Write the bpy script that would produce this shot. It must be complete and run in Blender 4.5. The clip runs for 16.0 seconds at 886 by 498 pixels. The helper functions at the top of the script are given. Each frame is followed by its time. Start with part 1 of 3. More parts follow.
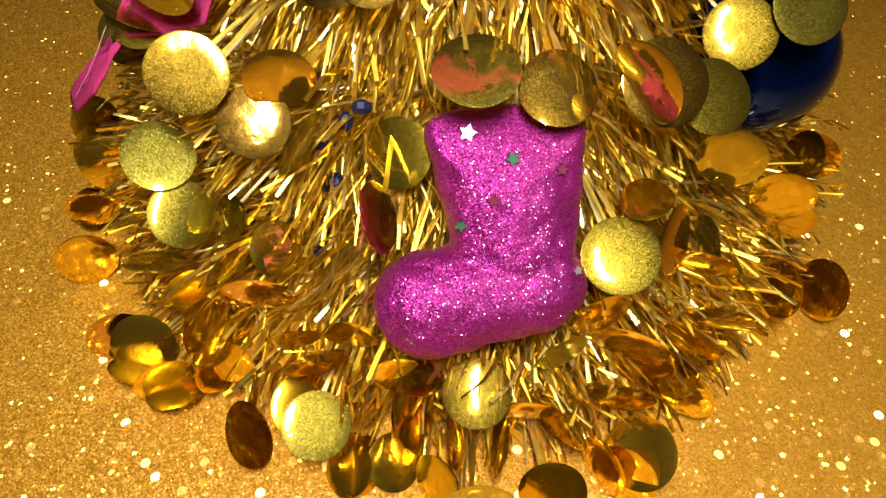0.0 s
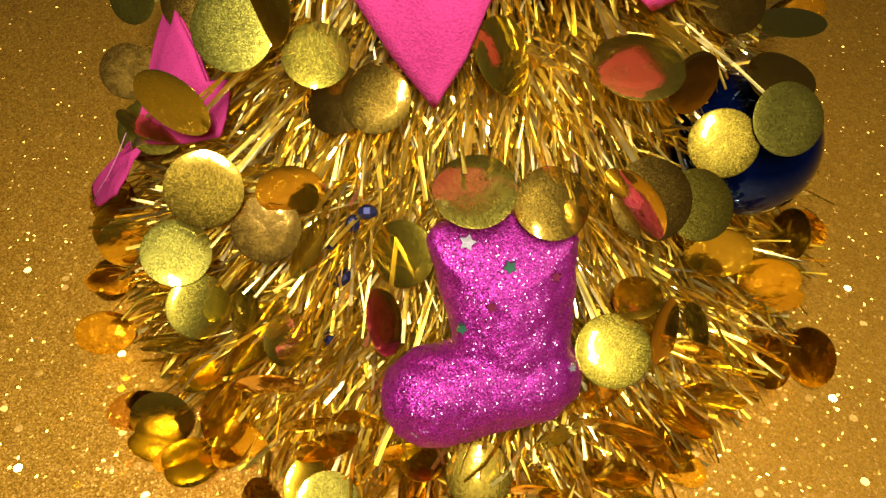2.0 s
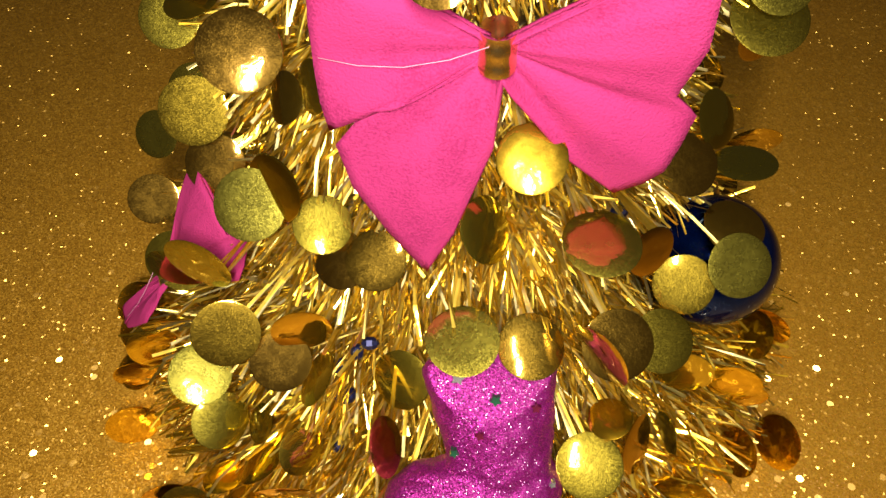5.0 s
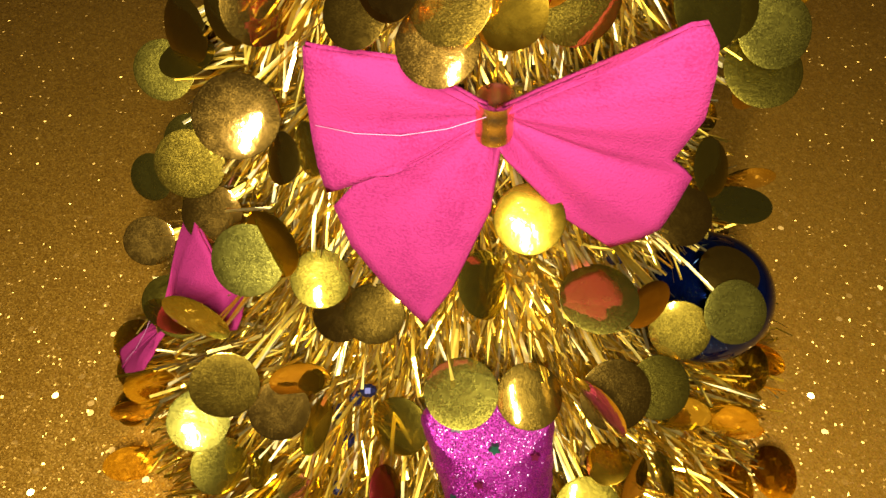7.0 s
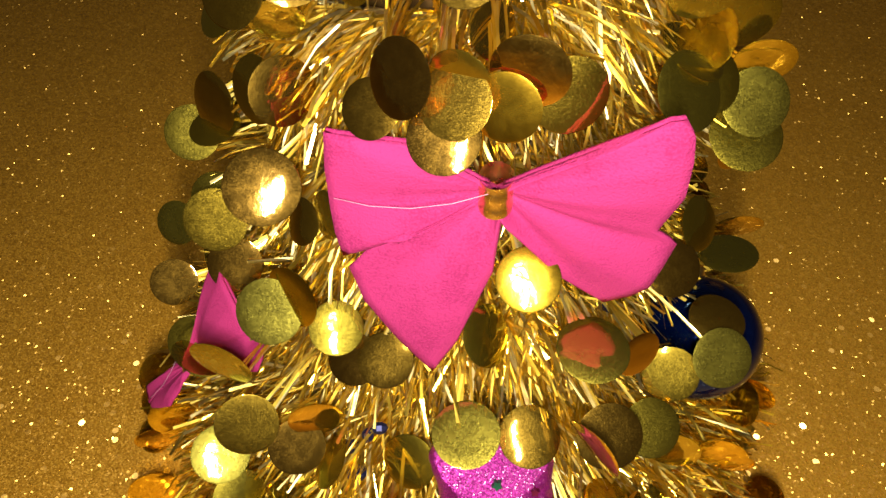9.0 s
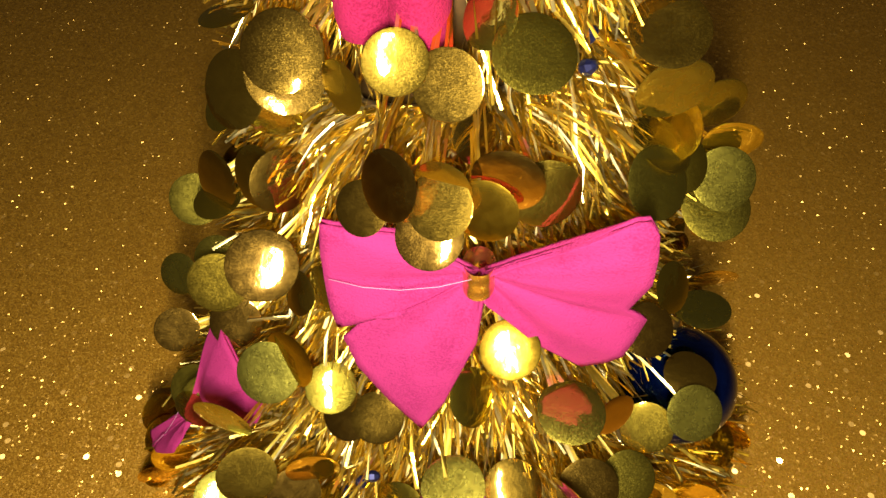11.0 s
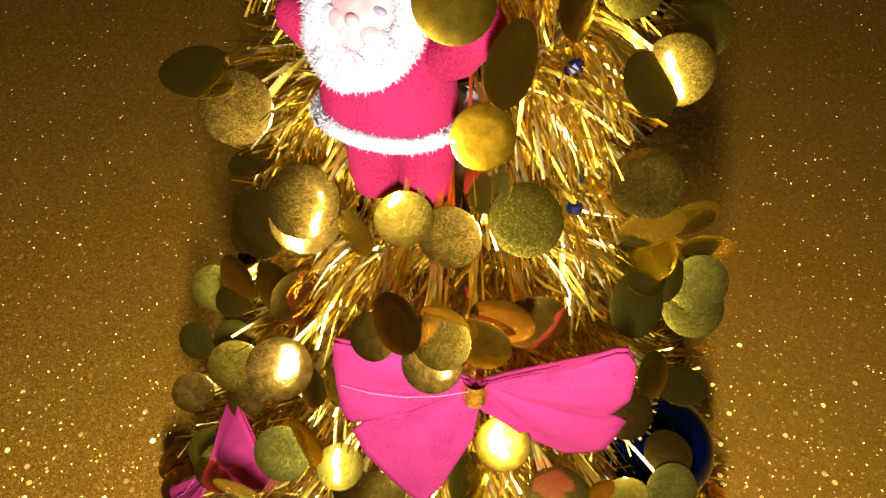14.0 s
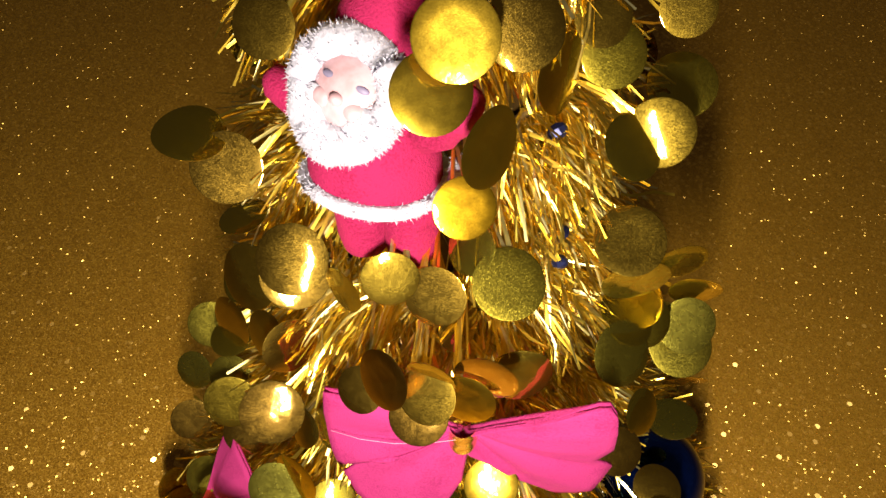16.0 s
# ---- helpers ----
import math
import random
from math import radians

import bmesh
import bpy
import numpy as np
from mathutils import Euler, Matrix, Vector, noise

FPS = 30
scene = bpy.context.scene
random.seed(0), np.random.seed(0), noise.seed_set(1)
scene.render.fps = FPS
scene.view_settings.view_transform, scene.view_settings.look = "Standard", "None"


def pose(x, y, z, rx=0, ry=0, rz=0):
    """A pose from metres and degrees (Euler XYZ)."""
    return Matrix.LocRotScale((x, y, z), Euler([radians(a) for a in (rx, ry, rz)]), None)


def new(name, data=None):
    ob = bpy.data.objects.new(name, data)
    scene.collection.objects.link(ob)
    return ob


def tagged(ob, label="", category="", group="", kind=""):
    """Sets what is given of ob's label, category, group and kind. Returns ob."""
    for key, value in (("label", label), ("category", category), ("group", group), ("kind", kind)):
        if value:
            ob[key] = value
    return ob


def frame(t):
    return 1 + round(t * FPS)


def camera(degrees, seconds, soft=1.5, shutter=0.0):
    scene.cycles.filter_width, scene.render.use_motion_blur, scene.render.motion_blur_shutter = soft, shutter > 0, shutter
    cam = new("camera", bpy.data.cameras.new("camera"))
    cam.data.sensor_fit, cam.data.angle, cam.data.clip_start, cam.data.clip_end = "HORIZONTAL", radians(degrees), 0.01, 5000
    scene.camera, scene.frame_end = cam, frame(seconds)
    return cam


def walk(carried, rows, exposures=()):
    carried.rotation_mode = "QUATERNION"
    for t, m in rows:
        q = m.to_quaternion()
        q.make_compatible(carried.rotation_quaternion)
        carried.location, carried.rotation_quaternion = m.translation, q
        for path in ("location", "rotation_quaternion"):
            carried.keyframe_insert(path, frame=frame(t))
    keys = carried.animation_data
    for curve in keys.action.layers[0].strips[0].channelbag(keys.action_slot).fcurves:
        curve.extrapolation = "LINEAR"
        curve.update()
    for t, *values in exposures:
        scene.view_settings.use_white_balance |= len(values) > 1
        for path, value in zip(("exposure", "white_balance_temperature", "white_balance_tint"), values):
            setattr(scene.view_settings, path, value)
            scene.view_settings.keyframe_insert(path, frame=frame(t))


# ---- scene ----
cam = camera(60.0, 16.0)
# seconds, eye x y z, yaw, pitch, roll
ROWS = [
    (0.0, -0.00649, -0.14065, 0.13431, -1.134, -49.267, 1.497),
    (0.5, -0.00814, -0.13892, 0.13788, -0.916, -49.036, 1.274),
    (1.0, -0.00805, -0.1378, 0.14149, -0.781, -48.846, 1.088),
    (1.5, -0.00695, -0.13633, 0.1463, -0.598, -48.881, 0.786),
    (2.0, -0.00623, -0.13407, 0.14967, -0.591, -48.969, 0.563),
    (2.5, -0.00508, -0.13159, 0.15374, -0.266, -48.944, 0.203),
    (3.0, -0.00485, -0.12906, 0.15984, 0.18, -48.935, -0.205),
    (3.5, -0.00581, -0.12862, 0.16343, 0.321, -48.863, -0.415),
    (4.0, -0.00491, -0.12909, 0.16893, 0.435, -48.834, -0.603),
    (6.5, -0.00359, -0.12199, 0.18131, -0.596, -48.823, -0.725),
    (7.0, -0.00452, -0.12099, 0.18296, -0.699, -48.841, -0.676),
    (7.5, -0.00429, -0.12048, 0.18661, -0.513, -48.465, -0.726),
    (8.0, -0.00448, -0.12082, 0.18968, -0.033, -48.373, -1.162),
    (8.5, -0.00487, -0.12091, 0.19255, 0.155, -48.411, -1.231),
    (9.0, -0.0041, -0.12201, 0.19586, 0.23, -48.219, -1.287),
    (9.5, -0.00366, -0.12191, 0.19998, 0.165, -48.204, -1.372),
    (12.0, -0.00178, -0.11643, 0.21733, -0.244, -48.265, -0.544),
    (12.5, -0.002, -0.11549, 0.22139, -0.214, -48.294, -0.44),
    (13.0, -0.00243, -0.11399, 0.22574, -0.233, -48.339, -0.427),
    (13.5, -0.00343, -0.11361, 0.22966, -0.232, -48.555, -0.341),
    (14.0, -0.00272, -0.11243, 0.23424, -0.427, -48.784, -0.146),
    (14.5, -0.00076, -0.11209, 0.23576, -0.322, -48.959, -0.175),
    (15.0, -8e-05, -0.11004, 0.23859, -0.096, -49.125, -0.301),
    (15.5, 0.00073, -0.10888, 0.23993, 0.13, -49.232, -0.474),
    (16.0, 0.00044, -0.10649, 0.2425, 0.284, -49.33, -0.571),
]
walk(cam, [(t, pose(x, y, z) @ pose(0, 0, 0, 0, 0, yaw) @ pose(0, 0, 0, 90 + pitch) @ pose(0, 0, 0, 0, 0, roll)) for t, x, y, z, yaw, pitch, roll in ROWS], [(0, -0.08), (2, -0.1), (4, -0.2), (8, -0.26), (12, -0.24), (16, -0.28)])

# ---- world and lamp ----
world = bpy.data.worlds.new("dim_room")
scene.world = world
world.use_nodes = True
world.node_tree.nodes["Background"].inputs["Color"].default_value = (1.0, 0.72, 0.42, 1)
world.node_tree.nodes["Background"].inputs["Strength"].default_value = 0.045

# the small lamp beside the lens, held still half way along the walk, a little to one side and below it
lamp = bpy.data.lights.new("hand_lamp", "AREA")
lamp.shape, lamp.size, lamp.size_y = "RECTANGLE", 0.008, 0.050
lamp.energy, lamp.color = 1.15, (1.0, 0.87, 0.73)
lamp_ob = new("hand_lamp", lamp)
LAMP_UP = Vector((0, 0.70, 0.714))
LAMP_OUT = Vector((0, -0.714, 0.70))
lamp_ob.matrix_world = Matrix.Translation((-0.006, -0.156, 0.204)) @ Matrix((Vector((1, 0, 0)), LAMP_UP, LAMP_OUT)).transposed().to_4x4()


# ---- materials ----
def material(name):
    m = bpy.data.materials.new(name)
    m.use_nodes = True
    t = m.node_tree
    t.nodes.clear()
    out = t.nodes.new("ShaderNodeOutputMaterial")
    return m, t, out


def node(t, kind, **values):
    n = t.nodes.new(kind)
    for key, value in values.items():
        n.inputs[key.replace("_", " ")].default_value = value
    return n


def principled(t, colour, roughness, metallic=0.0):
    b = t.nodes.new("ShaderNodeBsdfPrincipled")
    b.inputs["Base Color"].default_value = (*colour, 1)
    b.inputs["Roughness"].default_value = roughness
    b.inputs["Metallic"].default_value = metallic
    return b


def ramp(t, source, stops):
    r = t.nodes.new("ShaderNodeValToRGB")
    r.color_ramp.elements[0].position, r.color_ramp.elements[0].color = stops[0][0], (*stops[0][1], 1)
    r.color_ramp.elements[1].position, r.color_ramp.elements[1].color = stops[-1][0], (*stops[-1][1], 1)
    for p, c in stops[1:-1]:
        r.color_ramp.elements.new(p).color = (*c, 1)
    t.links.new(source, r.inputs["Fac"])
    return r.outputs["Color"]


def flake_normal(t, coord, cell, tilt, flat=False):
    """The surface's normal, tilted flake by flake, and the flakes' random colour."""
    v = t.nodes.new("ShaderNodeTexVoronoi")
    v.voronoi_dimensions = "2D" if flat else "3D"
    v.inputs["Scale"].default_value = 1 / cell
    t.links.new(coord, v.inputs["Vector"])
    sub = t.nodes.new("ShaderNodeVectorMath")
    sub.operation = "SUBTRACT"
    sub.inputs[1].default_value = (0.5, 0.5, 0.5)
    t.links.new(v.outputs["Color"], sub.inputs[0])
    mul = t.nodes.new("ShaderNodeVectorMath")
    mul.operation = "MULTIPLY"
    mul.inputs[1].default_value = (tilt, tilt, tilt)
    t.links.new(sub.outputs[0], mul.inputs[0])
    add = t.nodes.new("ShaderNodeVectorMath")
    add.operation = "ADD"
    t.links.new(mul.outputs[0], add.inputs[0])
    geo = t.nodes.new("ShaderNodeNewGeometry")
    t.links.new(geo.outputs["Normal"], add.inputs[1])
    nor = t.nodes.new("ShaderNodeVectorMath")
    nor.operation = "NORMALIZE"
    t.links.new(add.outputs[0], nor.inputs[0])
    return nor.outputs[0], v.outputs["Color"], v.outputs["Distance"]


def channel(t, colour, n):
    s = t.nodes.new("ShaderNodeSeparateColor")
    t.links.new(colour, s.inputs[0])
    return s.outputs[n]


def glitter(name, dark, mid, light, fine, coarse, tilt, share, flake, glint, strong, shine, dots=None):
    """Paper or foam covered with glitter: a rough base of fine flakes, and a share of larger mirror flakes."""
    m, t, out = material(name)
    tc = t.nodes.new("ShaderNodeTexCoord")
    n1, c1, _ = flake_normal(t, tc.outputs["Object"], fine, tilt)
    base = principled(t, mid, 0.5, shine)
    big = node(t, "ShaderNodeTexNoise", Scale=45.0, Detail=4.0)
    t.links.new(tc.outputs["Object"], big.inputs["Vector"])
    mix = t.nodes.new("ShaderNodeMath")
    mix.operation = "MULTIPLY_ADD"
    mix.inputs[1].default_value = 0.75
    t.links.new(channel(t, c1, 0), mix.inputs[0])
    sc = t.nodes.new("ShaderNodeMath")
    sc.operation = "MULTIPLY"
    sc.inputs[1].default_value = 0.25
    t.links.new(big.outputs[0], sc.inputs[0])
    t.links.new(sc.outputs[0], mix.inputs[2])
    t.links.new(ramp(t, mix.outputs[0], [(0.15, dark), (0.5, mid), (0.95, light)]), base.inputs["Base Color"])
    t.links.new(n1, base.inputs["Normal"])
    n2, c2, _ = flake_normal(t, tc.outputs["Object"], coarse, glint)
    spark = principled(t, flake, 0.22, 1.0)
    t.links.new(n2, spark.inputs["Normal"])
    pick = t.nodes.new("ShaderNodeMath")
    pick.operation = "GREATER_THAN"
    pick.inputs[1].default_value = 1 - share
    t.links.new(channel(t, c2, 2), pick.inputs[0])
    few = t.nodes.new("ShaderNodeMath")
    few.operation = "MULTIPLY"
    few.inputs[1].default_value = strong
    t.links.new(pick.outputs[0], few.inputs[0])
    both = t.nodes.new("ShaderNodeMixShader")
    t.links.new(few.outputs[0], both.inputs[0])
    t.links.new(base.outputs[0], both.inputs[1])
    t.links.new(spark.outputs[0], both.inputs[2])
    top = both
    if dots:
        # oversized round spots added to imitate blurred glints, each turned its own way
        cell, part_lit, size, lean = dots
        n3, c3, far = flake_normal(t, tc.outputs["Object"], cell, lean, True)
        large = node(t, "ShaderNodeBsdfGlossy", Roughness=0.26)
        t.links.new(n3, large.inputs["Normal"])
        chosen = t.nodes.new("ShaderNodeMath")
        chosen.operation = "GREATER_THAN"
        chosen.inputs[1].default_value = 1 - part_lit
        t.links.new(channel(t, c3, 2), chosen.inputs[0])
        inside = t.nodes.new("ShaderNodeMath")
        inside.operation = "LESS_THAN"
        inside.inputs[1].default_value = size
        t.links.new(far, inside.inputs[0])
        flag = t.nodes.new("ShaderNodeMath")
        flag.operation = "MULTIPLY"
        t.links.new(chosen.outputs[0], flag.inputs[0])
        t.links.new(inside.outputs[0], flag.inputs[1])
        tint = t.nodes.new("ShaderNodeVectorMath")
        tint.operation = "SCALE"
        tint.inputs[0].default_value = (0.42, 0.29, 0.085)
        t.links.new(flag.outputs[0], tint.inputs["Scale"])
        t.links.new(tint.outputs[0], large.inputs["Color"])
        top = t.nodes.new("ShaderNodeAddShader")
        t.links.new(both.outputs[0], top.inputs[0])
        t.links.new(large.outputs[0], top.inputs[1])
    t.links.new(top.outputs[0], out.inputs["Surface"])
    return m


def foil(name, stops, sharp, soft, share, island, speck=0.00022, tilt=0.0, wave=0.25, frost=(1, 1, 1), vary=0.0, wear=0.1):
    """Metal foil: a mirror lobe and a frosted, speckled one, tinted piece by piece."""
    m, t, out = material(name)
    tc = t.nodes.new("ShaderNodeTexCoord")
    if island:
        rnd = t.nodes.new("ShaderNodeNewGeometry").outputs["Random Per Island"]
    else:
        rnd = t.nodes.new("ShaderNodeObjectInfo").outputs["Random"]
    colour = ramp(t, rnd, stops)
    wide = node(t, "ShaderNodeTexNoise", Scale=190.0, Detail=4.0)
    t.links.new(tc.outputs["Object"], wide.inputs["Vector"])
    bw = node(t, "ShaderNodeBump", Strength=wave, Distance=0.0010)
    t.links.new(wide.outputs[0], bw.inputs["Height"])
    a, b = principled(t, (1, 1, 1), sharp, 1.0), principled(t, (1, 1, 1), soft, 1.0)
    t.links.new(colour, a.inputs["Base Color"])
    dull = t.nodes.new("ShaderNodeVectorMath")
    dull.operation = "MULTIPLY"
    dull.inputs[1].default_value = frost
    t.links.new(colour, dull.inputs[0])
    t.links.new(dull.outputs[0], b.inputs["Base Color"])
    t.links.new(bw.outputs[0], a.inputs["Normal"])
    if tilt:
        specks, _, _ = flake_normal(t, tc.outputs["Object"], speck, tilt)
        t.links.new(specks, b.inputs["Normal"])
    # worn patches where the frosting is thinner
    worn = node(t, "ShaderNodeTexNoise", Scale=420.0, Detail=5.0)
    t.links.new(tc.outputs["Object"], worn.inputs["Vector"])
    mx = t.nodes.new("ShaderNodeMixShader")
    sway = t.nodes.new("ShaderNodeMath")
    sway.operation = "MULTIPLY_ADD"
    sway.inputs[1].default_value = vary
    t.links.new(rnd, sway.inputs[0])
    t.links.new(ramp(t, worn.outputs[0], [(0.35, (share - wear,) * 3), (0.65, (share + wear,) * 3)]), sway.inputs[2])
    t.links.new(sway.outputs[0], mx.inputs[0])
    t.links.new(a.outputs[0], mx.inputs[1])
    t.links.new(b.outputs[0], mx.inputs[2])
    t.links.new(mx.outputs[0], out.inputs["Surface"])
    return m


def felt(name, dark, light, grain=3600.0, sheen=0.3, through_light=0.0):
    """Flocked or felted cloth with a short nap."""
    m, t, out = material(name)
    tc = t.nodes.new("ShaderNodeTexCoord")
    nz = node(t, "ShaderNodeTexNoise", Scale=grain, Detail=4.0)
    t.links.new(tc.outputs["Object"], nz.inputs["Vector"])
    wide = node(t, "ShaderNodeTexNoise", Scale=120.0, Detail=3.0)
    t.links.new(tc.outputs["Object"], wide.inputs["Vector"])
    mid = t.nodes.new("ShaderNodeMath")
    mid.operation = "ADD"
    t.links.new(nz.outputs[0], mid.inputs[0])
    t.links.new(wide.outputs[0], mid.inputs[1])
    b = principled(t, light, 0.95)
    t.links.new(ramp(t, mid.outputs[0], [(0.75, dark), (1.2, light)]), b.inputs["Base Color"])
    b.inputs["Sheen Weight"].default_value = sheen
    b.inputs["Sheen Tint"].default_value = (*light, 1)
    b.inputs["Specular IOR Level"].default_value = 0.15
    bp = node(t, "ShaderNodeBump", Strength=0.8, Distance=0.0003)
    t.links.new(nz.outputs[0], bp.inputs["Height"])
    t.links.new(bp.outputs[0], b.inputs["Normal"])
    back = t.nodes.new("ShaderNodeBsdfTranslucent")
    back.inputs["Color"].default_value = (*light, 1)
    thin = node(t, "ShaderNodeMixShader", Fac=through_light)
    t.links.new(b.outputs[0], thin.inputs[1])
    t.links.new(back.outputs[0], thin.inputs[2])
    t.links.new(thin.outputs[0], out.inputs["Surface"])
    return m


def plain(name, colour, roughness, metallic=0.0, coat=0.0, bump=0.1):
    m, t, out = material(name)
    tc = t.nodes.new("ShaderNodeTexCoord")
    nz = node(t, "ShaderNodeTexNoise", Scale=700.0, Detail=4.0)
    t.links.new(tc.outputs["Object"], nz.inputs["Vector"])
    b = principled(t, colour, roughness, metallic)
    low = tuple(c * 0.75 for c in colour)
    t.links.new(ramp(t, nz.outputs[0], [(0.35, low), (0.65, colour)]), b.inputs["Base Color"])
    b.inputs["Coat Weight"].default_value = coat
    bp = node(t, "ShaderNodeBump", Strength=bump, Distance=0.0002)
    t.links.new(nz.outputs[0], bp.inputs["Height"])
    t.links.new(bp.outputs[0], b.inputs["Normal"])
    t.links.new(b.outputs[0], out.inputs["Surface"])
    return m


GLITTER_PAPER = glitter("gold_glitter_paper", (0.38, 0.18, 0.010), (0.51, 0.256, 0.017), (0.70, 0.40, 0.038), 0.00032, 0.0006, 0.6, 0.9, (1, 0.64, 0.14), 1.9, 0.11, 0.25, (0.0028, 0.75, 0.32, 1.25))
GLITTER_PURPLE = glitter("magenta_glitter", (0.085, 0.001, 0.055), (0.205, 0.004, 0.148), (0.44, 0.025, 0.34), 0.00015, 0.00017, 0.75, 0.40, (1, 0.62, 0.97), 1.1, 0.06, 0.65)
TINSEL = foil("tinsel_foil", [(0.0, (0.88, 0.58, 0.05)), (0.6, (0.93, 0.72, 0.11)), (1.0, (0.96, 0.88, 0.45))], 0.11, 0.42, 0.42, True)
SEQUIN = foil("sequin_foil", [(0.0, (0.62, 0.38, 0.09)), (0.4, (0.68, 0.48, 0.08)), (0.6, (0.68, 0.55, 0.08)), (1.0, (0.62, 0.58, 0.13))], 0.07, 0.44, 0.10, False, 0.00010, 0.32, 0.14, (0.42, 0.41, 0.27), 0.40, 0.05)
# tinsel near the foot, warmer to paint in the gold ground's reflection
SKIRT = foil("tinsel_ground_tint", [(0.0, (0.86, 0.52, 0.025)), (0.6, (0.92, 0.65, 0.06)), (1.0, (0.95, 0.80, 0.25))], 0.11, 0.40, 0.42, True)
# sequin foil with the gold ground's reflection put into its colour
GROUND_TINT = foil("sequin_foil_ground_tint", [(0.0, (0.95, 0.60, 0.03)), (1.0, (0.97, 0.75, 0.09))], 0.09, 0.34, 0.34, False, 0.00012, 0.05, 0.22, (0.42, 0.38, 0.30))
BAND = foil("band_foil", [(0.0, (0.85, 0.62, 0.22)), (1.0, (0.92, 0.72, 0.32))], 0.12, 0.35, 0.3, False)
# dark colour stands in for the shade deep between the tinsel strips
CORE = plain("gap_shade_core", (0.10, 0.055, 0.012), 0.5, 0.6)
WIRE = plain("twisted_wire", (0.30, 0.22, 0.10), 0.4, 0.9)
PINK = felt("pink_felt", (0.30, 0.021, 0.115), (0.42, 0.034, 0.166), grain=2600.0, sheen=0.22, through_light=0.25)
RED = felt("red_flock", (0.17, 0.005, 0.034), (0.26, 0.011, 0.060), 2600.0)
WHITE = felt("white_chenille", (0.40, 0.40, 0.47), (0.54, 0.54, 0.63), 1500.0, through_light=0.3)
SKIN = plain("painted_face", (0.46, 0.29, 0.32), 0.5, 0.0, 0.15)
EYES = plain("painted_eyes", (0.17, 0.15, 0.24), 0.6)
BLUE = plain("blue_lacquer", (0.005, 0.026, 0.20), 0.09, 0.92, 0.15, 0.02)
BEAD = plain("blue_foil", (0.014, 0.018, 0.07), 0.4, 0.6)
GREEN = plain("green_fleck", (0.015, 0.09, 0.045), 0.35, 0.4)
RUBY = plain("dark_red_fleck", (0.12, 0.005, 0.03), 0.35, 0.4)
SILVER = plain("silver_fleck", (0.85, 0.83, 0.85), 0.25, 0.9)
THREAD = plain("white_thread", (0.62, 0.30, 0.45), 0.8)


# ---- helpers of the scene ----
def part(name, bm, mat, parent, label="", smooth=True):
    """Links a bmesh or a mesh as one object under a thing or a part."""
    if isinstance(bm, bmesh.types.BMesh):
        me = bpy.data.meshes.new(name)
        bm.to_mesh(me)
        bm.free()
        for p in me.polygons:
            p.use_smooth = smooth
    else:
        me = bm
    if mat is not None and not me.materials:
        me.materials.append(mat)
    ob = new(name, me)
    ob.parent = parent
    return tagged(ob, label)


def empty(name, m, label, category, group=""):
    ob = new(name)
    ob.empty_display_size = 0.01
    ob.matrix_world = m
    return tagged(ob, label, category, group)


def basis(u, v, n, at):
    m = Matrix((Vector(u).normalized(), Vector(v).normalized(), Vector(n).normalized())).transposed().to_4x4()
    return Matrix.Translation(at) @ m


def ball(bm, at, radii, turn=None, segments=20, rings=12):
    m = Matrix.Translation(at) @ (turn or Matrix.Identity(4)) @ Matrix.Diagonal((*radii, 1))
    return bmesh.ops.create_uvsphere(bm, u_segments=segments, v_segments=rings, radius=1, matrix=m)["verts"]


def tube(bm, points, radii, sides=8):
    """A tube along points, round, closed at both ends."""
    rings = []
    for i, (p, r) in enumerate(zip(points, radii)):
        way = (Vector(points[min(i + 1, len(points) - 1)]) - Vector(points[max(i - 1, 0)])).normalized()
        side = way.orthogonal().normalized()
        up = way.cross(side)
        rings.append([bm.verts.new(Vector(p) + r * (math.cos(a) * side + math.sin(a) * up)) for a in (2 * math.pi * k / sides for k in range(sides))])
    for a, b in zip(rings, rings[1:]):
        for k in range(sides):
            bm.faces.new((a[k], a[(k + 1) % sides], b[(k + 1) % sides], b[k]))
    bm.faces.new(rings[0][::-1])
    bm.faces.new(rings[-1])


def reach(z):
    """How far the sequins hang from the tree's axis at a height."""
    return float(np.interp(z, (0, 0.02, 0.045, 0.067, 0.08, 0.1, 0.14, 0.16, 0.2, 0.26, 0.285), (0.085, 0.079, 0.069, 0.061, 0.054, 0.050, 0.0435, 0.040, 0.032, 0.018, 0.010)))


# ---- the sheet ----
bm = bmesh.new()
bmesh.ops.create_grid(bm, x_segments=40, y_segments=40, size=1.6)
for v in bm.verts:
    if v.co.length > 0.2:
        v.co.z += 0.002 * noise.noise(v.co * 5)
ground = part("ground", bm, GLITTER_PAPER, None)
tagged(ground, "sheet of gold glitter paper under the tree", "ground", kind="structure")

# ---- the tinsel tree ----
tree = empty("tinsel_tree", Matrix.Identity(4), "small gold tinsel tree hung with round sequins, on glitter paper", "christmas tree")
# added cone, coloured dark so gaps in the tinsel look shaded
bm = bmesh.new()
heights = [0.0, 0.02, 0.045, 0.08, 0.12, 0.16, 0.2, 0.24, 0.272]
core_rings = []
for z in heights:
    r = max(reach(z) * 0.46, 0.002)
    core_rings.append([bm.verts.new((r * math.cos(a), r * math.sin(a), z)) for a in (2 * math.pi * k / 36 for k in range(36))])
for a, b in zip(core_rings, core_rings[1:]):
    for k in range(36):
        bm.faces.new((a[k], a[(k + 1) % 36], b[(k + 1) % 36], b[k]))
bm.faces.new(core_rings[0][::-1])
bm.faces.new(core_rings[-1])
part("core", bm, CORE, tree, "unseen cone inside the tinsel, dark for the shade between strips")

TURNS = 9.5


